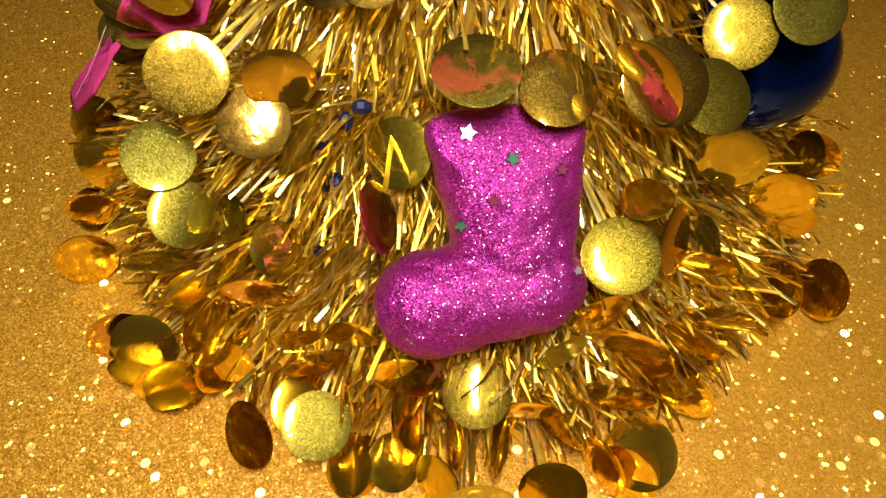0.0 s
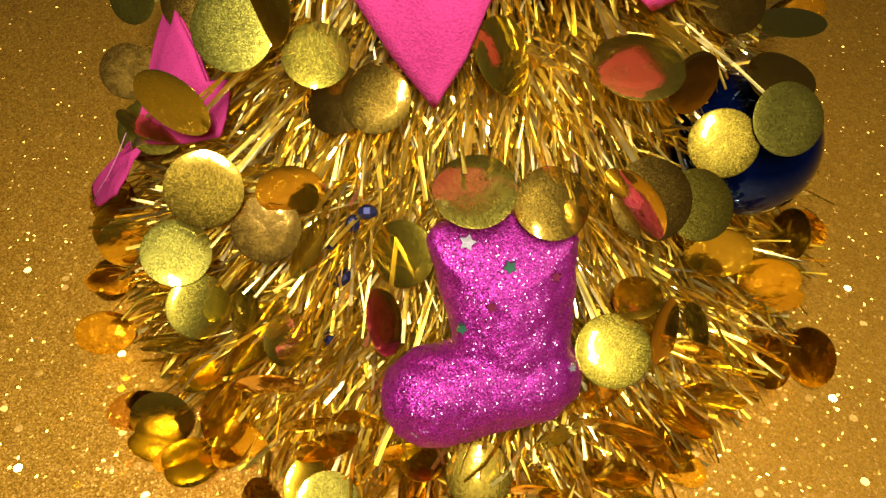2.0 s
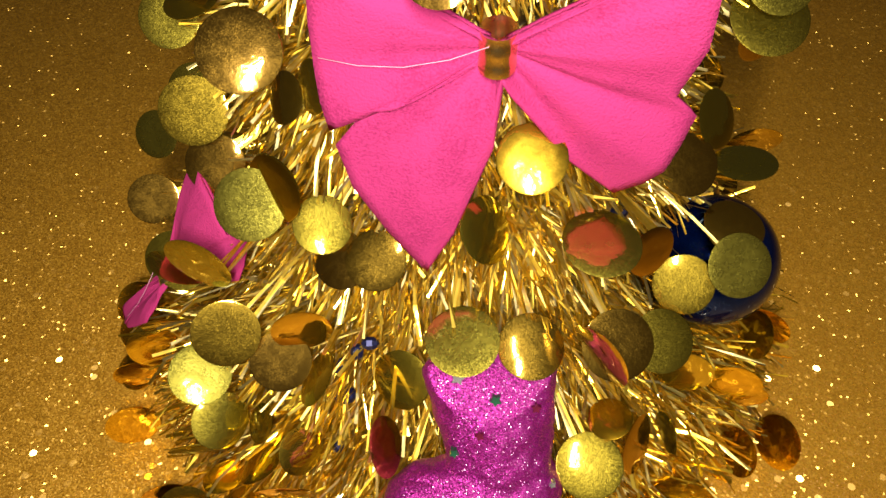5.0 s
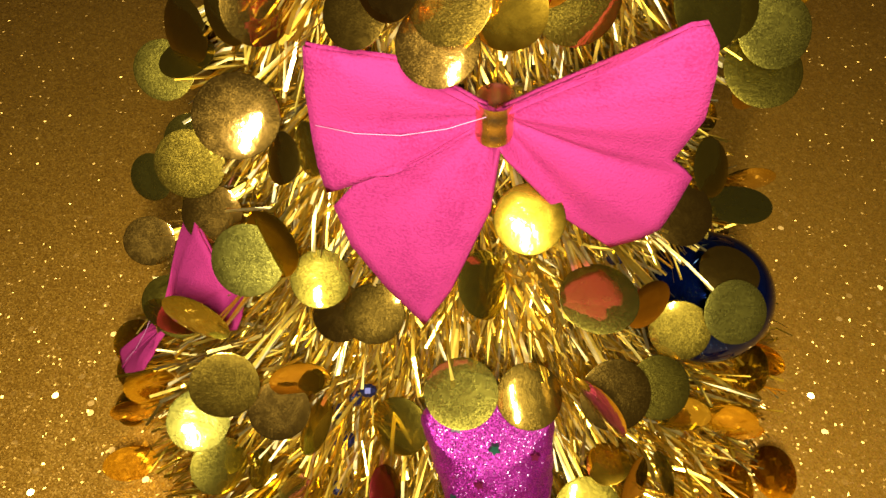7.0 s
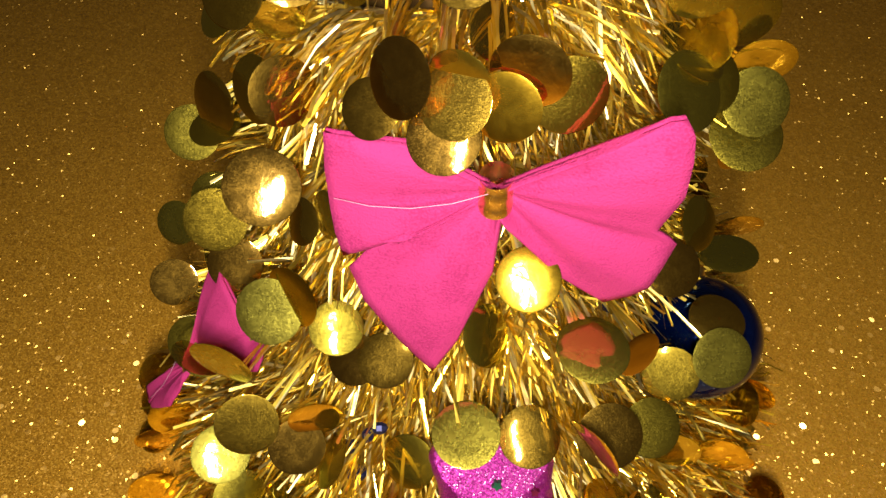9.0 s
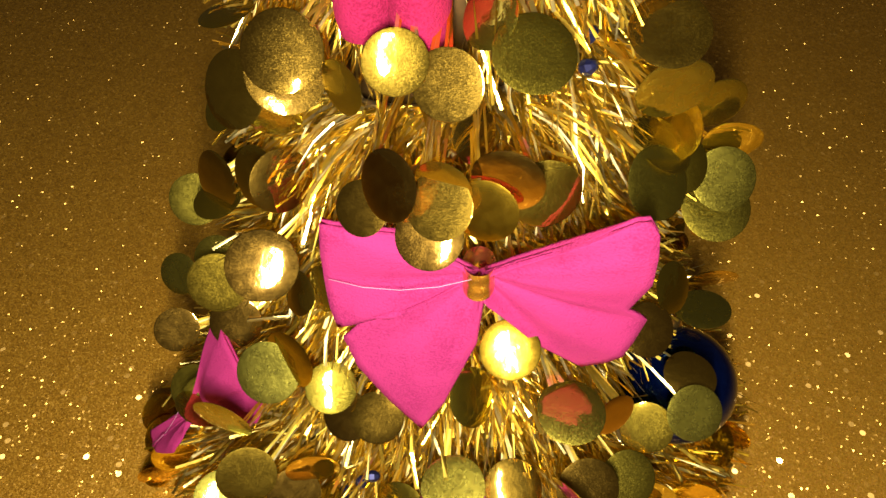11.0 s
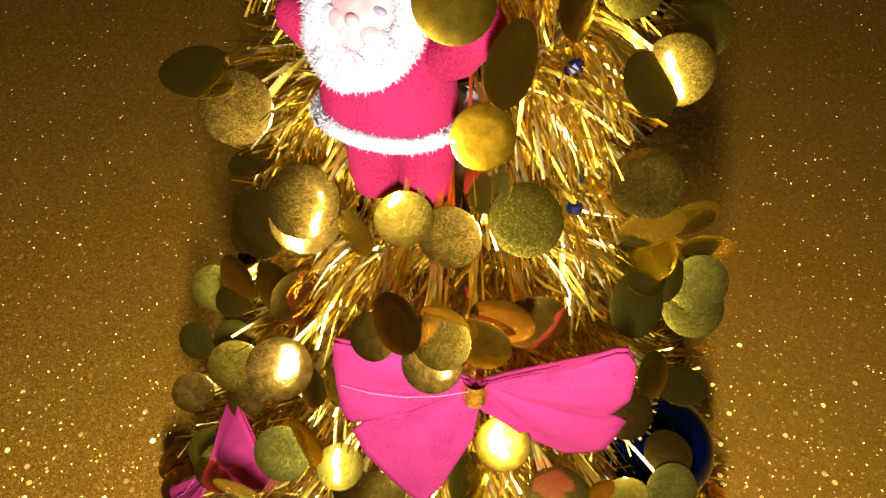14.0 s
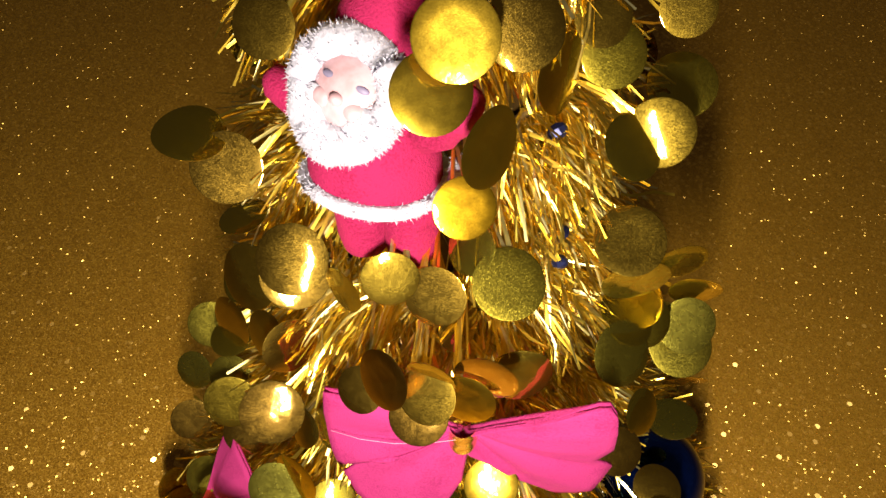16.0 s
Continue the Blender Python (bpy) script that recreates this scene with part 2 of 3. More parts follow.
def coil(s):
    """A point of the garland's wire, s from 0 at the foot to 1 at the tip."""
    z = 0.010 + 0.262 * s ** 1.05
    r = reach(z) * 0.52
    a = 2 * math.pi * TURNS * s
    return Vector((r * math.cos(a), r * math.sin(a), z)), a


bm = bmesh.new()
tube(bm, [coil(k / 420)[0] for k in range(421)], [0.0008] * 421, 5)
part("garland_wire", bm, WIRE, tree, "thin twisted wire of the garland")


class Strips:
    """Many thin foil strips, gathered into one mesh."""

    def __init__(self):
        self.verts, self.faces = [], []

    def add(self, points, width, side, twist):
        first = len(self.verts)
        for i, p in enumerate(points):
            way = (points[min(i + 1, len(points) - 1)] - points[max(i - 1, 0)]).normalized()
            across = Matrix.Rotation(twist * i / max(len(points) - 1, 1), 3, way) @ side
            across = (across - way * across.dot(way)).normalized() * width / 2
            self.verts += [tuple(p - across), tuple(p + across)]
        for i in range(len(points) - 1):
            k = first + 2 * i
            self.faces.append((k, k + 1, k + 3, k + 2))

    def mesh(self, name):
        me = bpy.data.meshes.new(name)
        me.from_pydata(self.verts, [], self.faces)
        return me

    def clear_of(self, discs, rows):
        """Takes out the strips, each of that many rows, that would run through a disc."""
        lines = np.array(self.verts).reshape(-1, rows, 2, 3).mean(2)
        good = np.ones(len(lines), bool)
        for at, n, r in discs:
            side = (lines - at) @ n
            for a in range(1, rows - 1):
                s0, s1 = side[:, a], side[:, a + 1]
                cross = (s0 * s1 < 0) | (np.minimum(abs(s0), abs(s1)) < 0.0003)
                f = np.clip(s0 / np.where(abs(s0 - s1) < 1e-9, 1e-9, s0 - s1), 0, 1)[:, None]
                hit = lines[:, a] * (1 - f) + lines[:, a + 1] * f
                good &= ~(cross & (np.linalg.norm(hit - at, axis=1) < r + 0.0004))
        verts = np.array(self.verts).reshape(-1, rows * 2, 3)[good].reshape(-1, 3)
        self.verts = [tuple(v) for v in verts.tolist()]
        self.faces = [(k, k + 1, k + 3, k + 2) for m in range(int(good.sum())) for k in range(m * rows * 2, m * rows * 2 + 2 * rows - 2, 2)]


rng = random.Random(11)


def covered(p):
    """Whether a place lies in or before an ornament, where no strand can be."""
    if -0.024 < p.x < 0.033 and p.y < -0.0375 and 0.078 < p.z < 0.134:
        return p.z > 0.077 + 1.5 * abs(p.x + 0.0065) or p.z > 0.096
    if -0.021 < p.x < 0.002 and p.y < -0.017 and 0.151 < p.z < 0.212:
        return True
    if (p - Vector((0.053, -0.0212, 0.0513))).length < 0.0165 or (p.x > 0.043 and p.y < -0.024 and 0.036 < p.z < 0.075):
        return True
    return -0.017 < p.x < 0.018 and p.y < -0.043 and 0.034 < p.z < 0.068 and -0.8 * p.y + 0.6 * p.z > 0.0745


def strand(strips, root, angle, out, tang, up, length, droop, width):
    radial = Vector((math.cos(angle), math.sin(angle), 0))
    along = Vector((-math.sin(angle), math.cos(angle), 0))
    way = (radial * out + along * tang + Vector((0, 0, up))).normalized()
    side = Vector((rng.gauss(0, 1), rng.gauss(0, 1), rng.gauss(0, 1)))
    kink = Vector((rng.gauss(0, 1), rng.gauss(0, 1), rng.gauss(0, 1))) * 0.0014
    points = []
    for i in range(6):
        f = i / 5
        crimp = Vector((rng.gauss(0, 1), rng.gauss(0, 1), rng.gauss(0, 1))) * (0.00022 if i else 0)
        p = root + way * length * f + Vector((0, 0, -droop * f * f)) + kink * math.sin(f * math.pi) + crimp
        p.z = max(p.z, 0.0008)
        points.append(p)
    if not any(covered(p) for p in points[3:]):
        strips.add(points, width, side, rng.uniform(-3.2, 3.2))


# sequins: thin round foil discs, a little bent
def sequin_mesh(dome, bend):
    bm = bmesh.new()
    n, r, thick = 32, 0.0059, 0.00006

    def shape(x, y, top):
        q = (x * x + y * y) / (r * r)
        return bm.verts.new((x, y, -dome * q - bend * (x / r) ** 2 + (thick if top else 0)))

    def circle(f, top):
        return [shape(f * r * math.cos(a), f * r * math.sin(a), top) for a in (2 * math.pi * k / n for k in range(n))]

    for top in (True, False):
        middle, half, edge, rim = shape(0, 0, top), circle(0.55, top), circle(0.955, top), circle(1, top)
        for v in rim:
            v.co.z -= 0.00006
        for k in range(n):
            j = (k + 1) % n
            for f in ((middle, half[k], half[j]), (half[k], edge[k], edge[j], half[j]), (edge[k], rim[k], rim[j], edge[j])):
                bm.faces.new(f if top else f[::-1])
    upper, lower = circle(1, True), circle(1, False)
    for v in upper + lower:
        v.co.z -= 0.00006
    for k in range(n):
        j = (k + 1) % n
        bm.faces.new((upper[k], lower[k], lower[j], upper[j]))
    me = bpy.data.meshes.new("sequin")
    bm.to_mesh(me)
    bm.free()
    for p in me.polygons:
        p.use_smooth = True
    return me


SHAPES = [sequin_mesh(d, b) for d, b in ((0.00008, 0.0), (0.00015, 0.0002), (0.00005, 0.0006), (0.0001, -0.0004), (0.0002, 0.0002), (-0.0001, 0.0003), (0.0001, 0.0008))]
# the same discs, coloured amber as if mirroring the ground
SHAPES_GROUND_TINT = [me.copy() for me in SHAPES]
for me in SHAPES:
    me.materials.append(SEQUIN)
for me in SHAPES_GROUND_TINT:
    me.materials.append(GROUND_TINT)
stems = Strips()
discs = []


def sequin(x, y, z, nx, ny, nz, radius=5.6, ground_tint=False):
    """One sequin of the tree at a place, facing along n, its radius in millimetres, with its stem of foil strips."""
    n = Vector((nx, ny, nz)).normalized()
    lift = max(0.0, radius * 0.00095 * math.sqrt(1 - n.z * n.z) + 0.0006 - z)
    at = Vector((x, y - 0.87 * lift, z + lift))
    home = Vector((x * 0.5, y * 0.5, z + 0.006)) - at
    flat = (home - n * home.dot(n)).normalized()
    ob = part("sequin", rng.choice(SHAPES_GROUND_TINT if ground_tint or (z < 0.034 and rng.random() < 0.75) else SHAPES), None, tree)
    ob.matrix_world = basis(n.cross(flat) * -1, flat, n, at) @ pose(0, 0, 0, 0, 0, rng.uniform(-40, 40)) @ Matrix.Scale(radius / 5.9, 4)
    discs.append((np.array(at), np.array(n), radius / 1000))
    hook = at + flat * radius * 0.0009
    beside_bauble = (at - Vector((0.053, -0.0212, 0.0513))).length < 0.042
    for _ in range(1 if beside_bauble else 5):
        end = at + home * rng.uniform(0.75, 1.0) + Vector((rng.gauss(0, 0.0012), rng.gauss(0, 0.0012), rng.gauss(0, 0.0012)))
        end -= n * max(0.0, (end - at).dot(n) + 0.0012)
        start = hook + n.cross(flat) * rng.uniform(-0.0016, 0.0016) - n * 0.0002
        points = [start.lerp(end, k / 3) + Vector((0, 0, 0.0012 * math.sin(k / 3 * math.pi))) for k in range(4)]
        stems.add(points, 0.0005, n.cross(flat), rng.uniform(-0.8, 0.8))


sequin(-0.0420, -0.0501, 0.0669, 0.20, -0.79, 0.59, 6.0)
sequin(-0.0522, -0.0458, 0.0472, 0.28, -0.45, 0.85, 6.1)
sequin(-0.0486, -0.0519, 0.0394, 0.53, -0.58, 0.62, 5.8)
sequin(-0.0338, -0.0505, 0.0585, 0.16, -0.72, 0.68, 5.6)
sequin(-0.0294, -0.0480, 0.0641, 0.14, -0.99, -0.00, 5.5)
sequin(-0.0122, -0.0517, 0.0536, -0.39, -0.68, 0.61, 5.7)
sequin(-0.0787, -0.0159, 0.0206, 0.66, -0.55, 0.51, 5.9, True)
sequin(-0.0797, -0.0115, 0.0253, 0.76, -0.49, 0.43, 5.5, True)
sequin(-0.0831, -0.0211, 0.0080, 0.26, -0.96, -0.09, 5.7)
sequin(-0.0809, -0.0327, 0.0040, 0.33, -0.93, 0.18, 6.4)
sequin(-0.0572, -0.0512, 0.0253, 0.13, -0.93, -0.34, 5.9)
sequin(-0.0497, -0.0545, 0.0234, 0.44, -0.89, -0.07, 4.9)
sequin(-0.0448, -0.0646, 0.0229, 0.84, -0.30, 0.45, 6.1)
sequin(-0.0349, -0.0654, 0.0346, 0.03, -0.97, -0.25, 5.9)
sequin(-0.0631, -0.0565, 0.0068, 0.08, -0.88, 0.47, 6.4)
sequin(-0.0688, -0.0523, 0.0040, 0.40, -0.91, 0.14, 6.0)
sequin(-0.0575, -0.0624, 0.0040, 0.48, -0.88, -0.02, 5.7)
sequin(-0.0442, -0.0646, 0.0134, -0.20, -0.96, 0.19, 5.7)
sequin(-0.0392, -0.0761, 0.0077, 0.86, 0.06, 0.50, 6.3)
sequin(-0.0261, -0.0780, 0.0148, 0.24, -0.45, 0.86, 6.0)
sequin(-0.0283, -0.0748, 0.0157, 0.46, -0.43, 0.78, 5.9)
sequin(0.0011, -0.0758, 0.0223, -0.03, -0.49, 0.87, 5.9)
sequin(0.0100, -0.0769, 0.0173, -0.04, -0.96, -0.28, 5.8)
sequin(-0.0144, -0.0647, 0.0529, 0.88, -0.15, 0.42, 5.4)
sequin(-0.0202, -0.0677, 0.0265, -0.10, -0.98, -0.17, 4.8)
sequin(-0.0096, -0.0781, 0.0191, 0.85, -0.25, 0.47, 5.8)
sequin(-0.0126, -0.0717, 0.0211, 0.19, -0.98, -0.02, 4.8)
sequin(0.0219, -0.0652, 0.0298, 0.31, -0.95, -0.09, 5.7, True)
sequin(0.0154, -0.0698, 0.0256, 0.40, -0.91, -0.09, 4.7)
sequin(0.0245, -0.0737, 0.0338, -0.33, -0.90, -0.30, 6.4)
sequin(0.0308, -0.0676, 0.0198, -0.43, -0.90, -0.10, 5.5)
sequin(0.0221, -0.0655, 0.0460, -0.10, -0.52, 0.85, 6.1)
sequin(0.0323, -0.0602, 0.0437, 0.77, -0.53, 0.35, 5.8)
sequin(-0.0010, -0.0560, 0.0726, -0.03, -0.27, 0.96, 6.1)
sequin(0.0107, -0.0548, 0.0690, 0.07, -0.50, 0.86, 5.7)
sequin(0.0206, -0.0600, 0.0737, -0.80, -0.57, -0.18, 6.0)
sequin(0.0246, -0.0565, 0.0714, 0.09, -0.70, 0.71, 6.1)
sequin(0.0341, -0.0516, 0.0654, 0.15, -0.61, 0.78, 5.7)
sequin(0.0383, -0.0432, 0.0705, -0.22, -0.74, 0.63, 5.4)
sequin(0.0619, -0.0481, 0.0156, -0.91, -0.26, 0.32, 5.6, True)
sequin(0.0751, -0.0418, 0.0077, -0.90, -0.28, 0.34, 6.6, True)
sequin(0.0567, -0.0430, 0.0362, -0.29, -0.96, 0.03, 5.7, True)
sequin(0.0717, -0.0229, 0.0284, -0.58, -0.82, -0.00, 5.4)
sequin(0.0305, -0.0798, 0.0091, -0.55, -0.37, 0.75, 6.6)
sequin(0.0277, -0.0813, 0.0048, -0.54, -0.79, 0.29, 6.1)
sequin(0.0149, -0.0846, 0.0040, -0.14, -0.81, 0.56, 6.0)
sequin(-0.0196, -0.0798, 0.0040, 0.60, -0.33, 0.73, 5.7)
sequin(-0.0130, -0.0794, 0.0040, 0.47, -0.36, 0.80, 5.3)
sequin(0.0023, -0.0855, 0.0040, -0.03, -1.00, 0.01, 6.0)
sequin(0.0416, -0.0487, 0.0506, -0.26, -0.96, 0.07, 5.7)
sequin(-0.0274, -0.0526, 0.0561, -0.76, -0.01, 0.65, 5.3)
sequin(-0.0403, -0.0527, 0.0397, 0.93, -0.25, 0.28, 4.0)
sequin(-0.0322, -0.0581, 0.0381, 0.61, -0.51, 0.61, 4.7)
sequin(0.0376, -0.0665, 0.0153, -0.81, -0.31, 0.49, 5.3)
sequin(0.0415, -0.0675, 0.0076, -0.57, -0.80, 0.17, 5.3)
sequin(0.0398, -0.0549, 0.0371, -0.98, -0.18, -0.06, 4.8)
sequin(-0.0056, -0.0830, 0.0040, -0.70, -0.59, 0.40, 5.5)
sequin(0.0625, -0.0403, 0.0265, -0.12, -0.99, -0.09, 4.9)
sequin(-0.0466, -0.0225, 0.0938, 0.07, -0.83, 0.55, 6.0)
sequin(-0.0449, -0.0247, 0.0837, 0.04, -0.79, 0.61, 5.4)
sequin(-0.0659, 0.0013, 0.0687, -0.28, -0.77, 0.57, 5.2)
sequin(-0.0678, -0.0070, 0.0573, 0.17, -0.74, 0.65, 5.5)
sequin(-0.0352, -0.0402, 0.0887, -0.07, -0.76, 0.64, 6.0)
sequin(-0.0311, -0.0392, 0.0912, -0.59, -0.76, 0.28, 5.8, True)
sequin(-0.0236, -0.0417, 0.0855, 0.16, -0.58, 0.80, 4.9)
sequin(-0.0212, -0.0443, 0.0797, -0.32, -0.67, 0.67, 5.1)
sequin(-0.0152, -0.0459, 0.0811, -0.12, -0.70, 0.70, 5.1)
sequin(0.0030, -0.0461, 0.0885, 0.69, -0.44, 0.58, 5.5)
sequin(0.0088, -0.0460, 0.1033, -0.07, -0.63, 0.77, 5.2, True)
sequin(0.0201, -0.0502, 0.0901, 0.02, -0.16, 0.98, 6.1)
sequin(0.0285, -0.0490, 0.0862, 0.45, -0.85, 0.25, 4.4)
sequin(0.0474, -0.0354, 0.0774, 0.05, -0.22, 0.97, 5.4)
sequin(0.0472, -0.0425, 0.0748, 0.09, -0.70, 0.71, 5.7)
sequin(0.0373, -0.0324, 0.0892, 0.20, -0.64, 0.74, 5.4)
sequin(0.0626, -0.0030, 0.0679, -0.01, -0.94, -0.34, 5.7)
sequin(0.0430, -0.0249, 0.0928, 0.61, -0.55, 0.56, 5.2)
sequin(-0.0609, -0.0226, 0.0552, -0.10, -0.70, 0.71, 5.8)
sequin(-0.0540, -0.0338, 0.0660, 0.43, 0.45, 0.78, 6.0)
sequin(-0.0738, -0.0234, 0.0240, 0.32, -0.89, 0.31, 5.9, True)
sequin(-0.0847, -0.0173, 0.0040, 0.74, -0.38, 0.55, 5.1, True)
sequin(-0.0317, -0.0373, 0.1159, 0.15, -0.71, 0.69, 6.0)
sequin(-0.0275, -0.0354, 0.1063, -0.67, -0.54, 0.51, 4.0)
sequin(-0.0483, -0.0154, 0.0928, -0.14, -0.75, 0.65, 5.0)
sequin(-0.0428, -0.0172, 0.1165, -0.63, -0.72, 0.31, 5.4)
sequin(-0.0434, -0.0175, 0.1120, -0.14, -0.15, 0.98, 4.6)
sequin(-0.0515, -0.0084, 0.1031, 0.01, -0.81, 0.58, 5.3)
sequin(0.0546, -0.0172, 0.0756, -0.10, 0.15, 0.98, 6.1)
sequin(-0.0227, -0.0373, 0.1096, -0.76, -0.56, 0.32, 4.0)
sequin(-0.0093, -0.0455, 0.1410, -0.64, -0.66, 0.38, 5.0)
sequin(-0.0134, -0.0440, 0.1354, -0.35, -0.72, 0.61, 4.0)
sequin(-0.0026, -0.0470, 0.1385, -0.32, -0.73, 0.61, 4.7)
sequin(-0.0020, -0.0450, 0.1404, -0.39, -0.92, -0.06, 4.1)
sequin(-0.0040, -0.0480, 0.1338, -0.10, -0.74, 0.67, 4.8)
sequin(0.0036, -0.0470, 0.1374, -0.29, -0.92, 0.28, 4.6, True)
sequin(0.0064, -0.0460, 0.1418, -0.29, -0.96, 0.02, 5.0)
sequin(0.0027, -0.0364, 0.1421, 0.67, -0.62, 0.40, 4.3)
sequin(-0.0269, -0.0314, 0.1290, 0.55, -0.76, 0.34, 5.2)
sequin(-0.0318, -0.0280, 0.1270, -0.63, -0.68, 0.37, 5.2)
sequin(0.0312, -0.0334, 0.1292, 0.44, -0.63, 0.64, 5.9)
sequin(0.0388, -0.0220, 0.1224, 0.23, -0.78, 0.59, 5.2)
sequin(0.0354, -0.0234, 0.1317, -0.82, -0.46, 0.34, 5.1, True)
sequin(0.0491, -0.0175, 0.1147, 0.03, -0.78, 0.63, 5.9)
sequin(0.0510, -0.0118, 0.1188, -0.09, -0.98, -0.20, 5.3)
sequin(0.0507, -0.0153, 0.1036, 0.46, -0.89, -0.00, 5.8)
sequin(0.0463, -0.0107, 0.1264, 0.15, -0.98, -0.12, 5.7)
sequin(-0.0354, -0.0214, 0.1372, -0.58, -0.32, 0.75, 5.2)
sequin(0.0125, -0.0410, 0.1345, 0.05, -0.95, 0.25, 5.4)
sequin(-0.0265, -0.0289, 0.1390, 0.06, -0.94, -0.34, 4.0)
sequin(-0.0332, -0.0201, 0.1614, 0.02, -0.82, 0.57, 5.7)
sequin(-0.0233, -0.0309, 0.1522, -0.01, -0.75, 0.66, 5.7)
sequin(-0.0231, -0.0311, 0.1487, 0.20, -0.74, 0.64, 5.6)
sequin(-0.0322, -0.0272, 0.1434, -0.49, -0.71, 0.51, 5.8)
sequin(-0.0078, -0.0360, 0.1535, 0.10, -0.90, 0.42, 4.4)
sequin(-0.0012, -0.0370, 0.1506, -0.25, -0.85, 0.46, 4.9)
sequin(0.0094, -0.0395, 0.1569, 0.08, -0.54, 0.84, 5.3)
sequin(0.0294, -0.0273, 0.1520, -0.10, -0.52, 0.85, 5.7)
sequin(0.0319, -0.0280, 0.1426, 0.12, -0.98, -0.14, 5.8)
sequin(-0.0155, -0.0338, 0.1482, -0.69, -0.72, 0.10, 4.0)
sequin(-0.0544, -0.0310, 0.0641, -0.01, -0.57, 0.82, 5.6)
sequin(-0.0454, -0.0441, 0.0783, -0.33, -0.94, -0.07, 6.2)
sequin(-0.0383, -0.0172, 0.1663, 0.15, -0.12, 0.98, 5.6)
sequin(0.0323, -0.0197, 0.1674, -0.24, -0.84, 0.48, 5.3)
sequin(0.0282, -0.0218, 0.1665, 0.42, -0.50, 0.76, 5.1)
sequin(0.0030, -0.0370, 0.1697, 0.12, -0.80, 0.58, 4.3, True)
sequin(0.0057, -0.0400, 0.1830, 0.75, -0.64, 0.18, 5.1)
sequin(-0.0009, -0.0410, 0.1916, 0.18, -0.76, 0.62, 4.6, True)
sequin(0.0016, -0.0410, 0.1985, -0.06, -0.86, 0.50, 4.6, True)
sequin(0.0089, -0.0370, 0.1968, 0.10, -0.83, 0.55, 4.5)
sequin(0.0234, -0.0195, 0.1811, 0.11, -0.81, 0.57, 4.6)
sequin(0.0206, -0.0214, 0.1883, 0.25, -0.82, 0.52, 4.0)
sequin(0.0159, -0.0257, 0.1826, 0.80, -0.58, 0.14, 5.5, True)
sequin(0.0382, -0.0073, 0.1668, -0.15, -0.52, 0.84, 5.6)
sequin(0.0380, -0.0020, 0.1772, -0.05, -0.85, 0.53, 4.5)
sequin(-0.0229, -0.0204, 0.1866, -0.23, -0.82, 0.53, 4.4)
sequin(0.0324, -0.0273, 0.1318, 0.44, -0.19, 0.88, 5.5)
sequin(0.0493, -0.0178, 0.1079, 0.02, -0.55, 0.83, 6.6)
sequin(-0.0319, -0.0223, 0.1531, -0.21, 0.05, 0.98, 4.1)
sequin(-0.0634, -0.0605, 0.0039, 0.32, 0.51, 0.80, 6.1, True)
sequin(-0.0556, -0.0649, 0.0039, -0.05, 0.33, 0.94, 5.7, True)
sequin(-0.0465, -0.0643, 0.0104, 0.75, -0.58, 0.32, 4.7, True)
sequin(-0.0107, -0.0777, 0.0134, -0.88, -0.16, 0.46, 6.2, True)
sequin(-0.0214, -0.0807, 0.0038, -0.51, -0.36, 0.78, 5.1, True)
sequin(0.0258, -0.0591, 0.0520, -0.23, -0.11, 0.97, 4.0, True)
sequin(0.0670, -0.0269, 0.0313, -0.94, -0.16, 0.31, 5.6, True)
sequin(0.0240, -0.0793, 0.0040, -0.84, -0.52, 0.12, 5.6, True)
sequin(-0.0087, -0.0743, 0.0246, 0.00, 0.25, 0.97, 4.2, True)
sequin(0.0267, -0.0727, 0.0168, 0.03, 0.62, 0.78, 5.9, True)
sequin(-0.0260, -0.0706, 0.0235, -0.23, 0.59, 0.77, 5.7, True)
sequin(-0.0415, -0.0581, 0.0335, -0.46, 0.20, 0.86, 4.8, True)
sequin(0.0457, -0.0600, 0.0230, 0.06, 0.56, 0.83, 6.1, True)
sequin(0.0395, -0.0584, 0.0354, -0.33, -0.86, -0.39, 5.2, True)
sequin(0.0167, -0.0763, 0.0143, 0.63, 0.27, 0.73, 5.9, True)
sequin(0.0051, -0.0792, 0.0103, -0.96, 0.04, 0.27, 5.4, True)
sequin(-0.0297, -0.0679, 0.0263, 0.16, -0.94, -0.30, 4.7, True)
sequin(-0.0513, -0.0556, 0.0223, -0.14, 0.30, 0.94, 4.6, True)
sequin(0.0399, -0.0643, 0.0221, 0.30, 0.36, 0.88, 5.5, True)
sequin(-0.0028, -0.0790, 0.0117, -0.94, -0.22, 0.25, 4.9, True)
sequin(0.0040, -0.0345, 0.1590, -0.62, -0.50, 0.60, 4.2)

# the rest of the tree's round, away from the walk
for k in range(95):
    z = 0.012 + 0.235 * (k / 95) ** 1.15
    a = radians(rng.uniform(5, 175))
    r = reach(z) - rng.uniform(0, 0.006)
    tilt = rng.uniform(-0.4, 0.7)
    turn = a + rng.gauss(0, 0.5)
    sequin(r * math.cos(a), r * math.sin(a), z, math.cos(turn), math.sin(turn), tilt)
# close to the tip, above the view
for k in range(10):
    z = 0.215 + 0.005 * k
    a = radians(rng.uniform(190, 350))
    sequin(reach(z) * math.cos(a), reach(z) * math.sin(a), z, math.cos(a), math.sin(a), 0.3)
tagged(part("stem_foil", stems.mesh("stem_foil"), TINSEL, tree, "foil strips that hold the sequins"), kind="stuff")


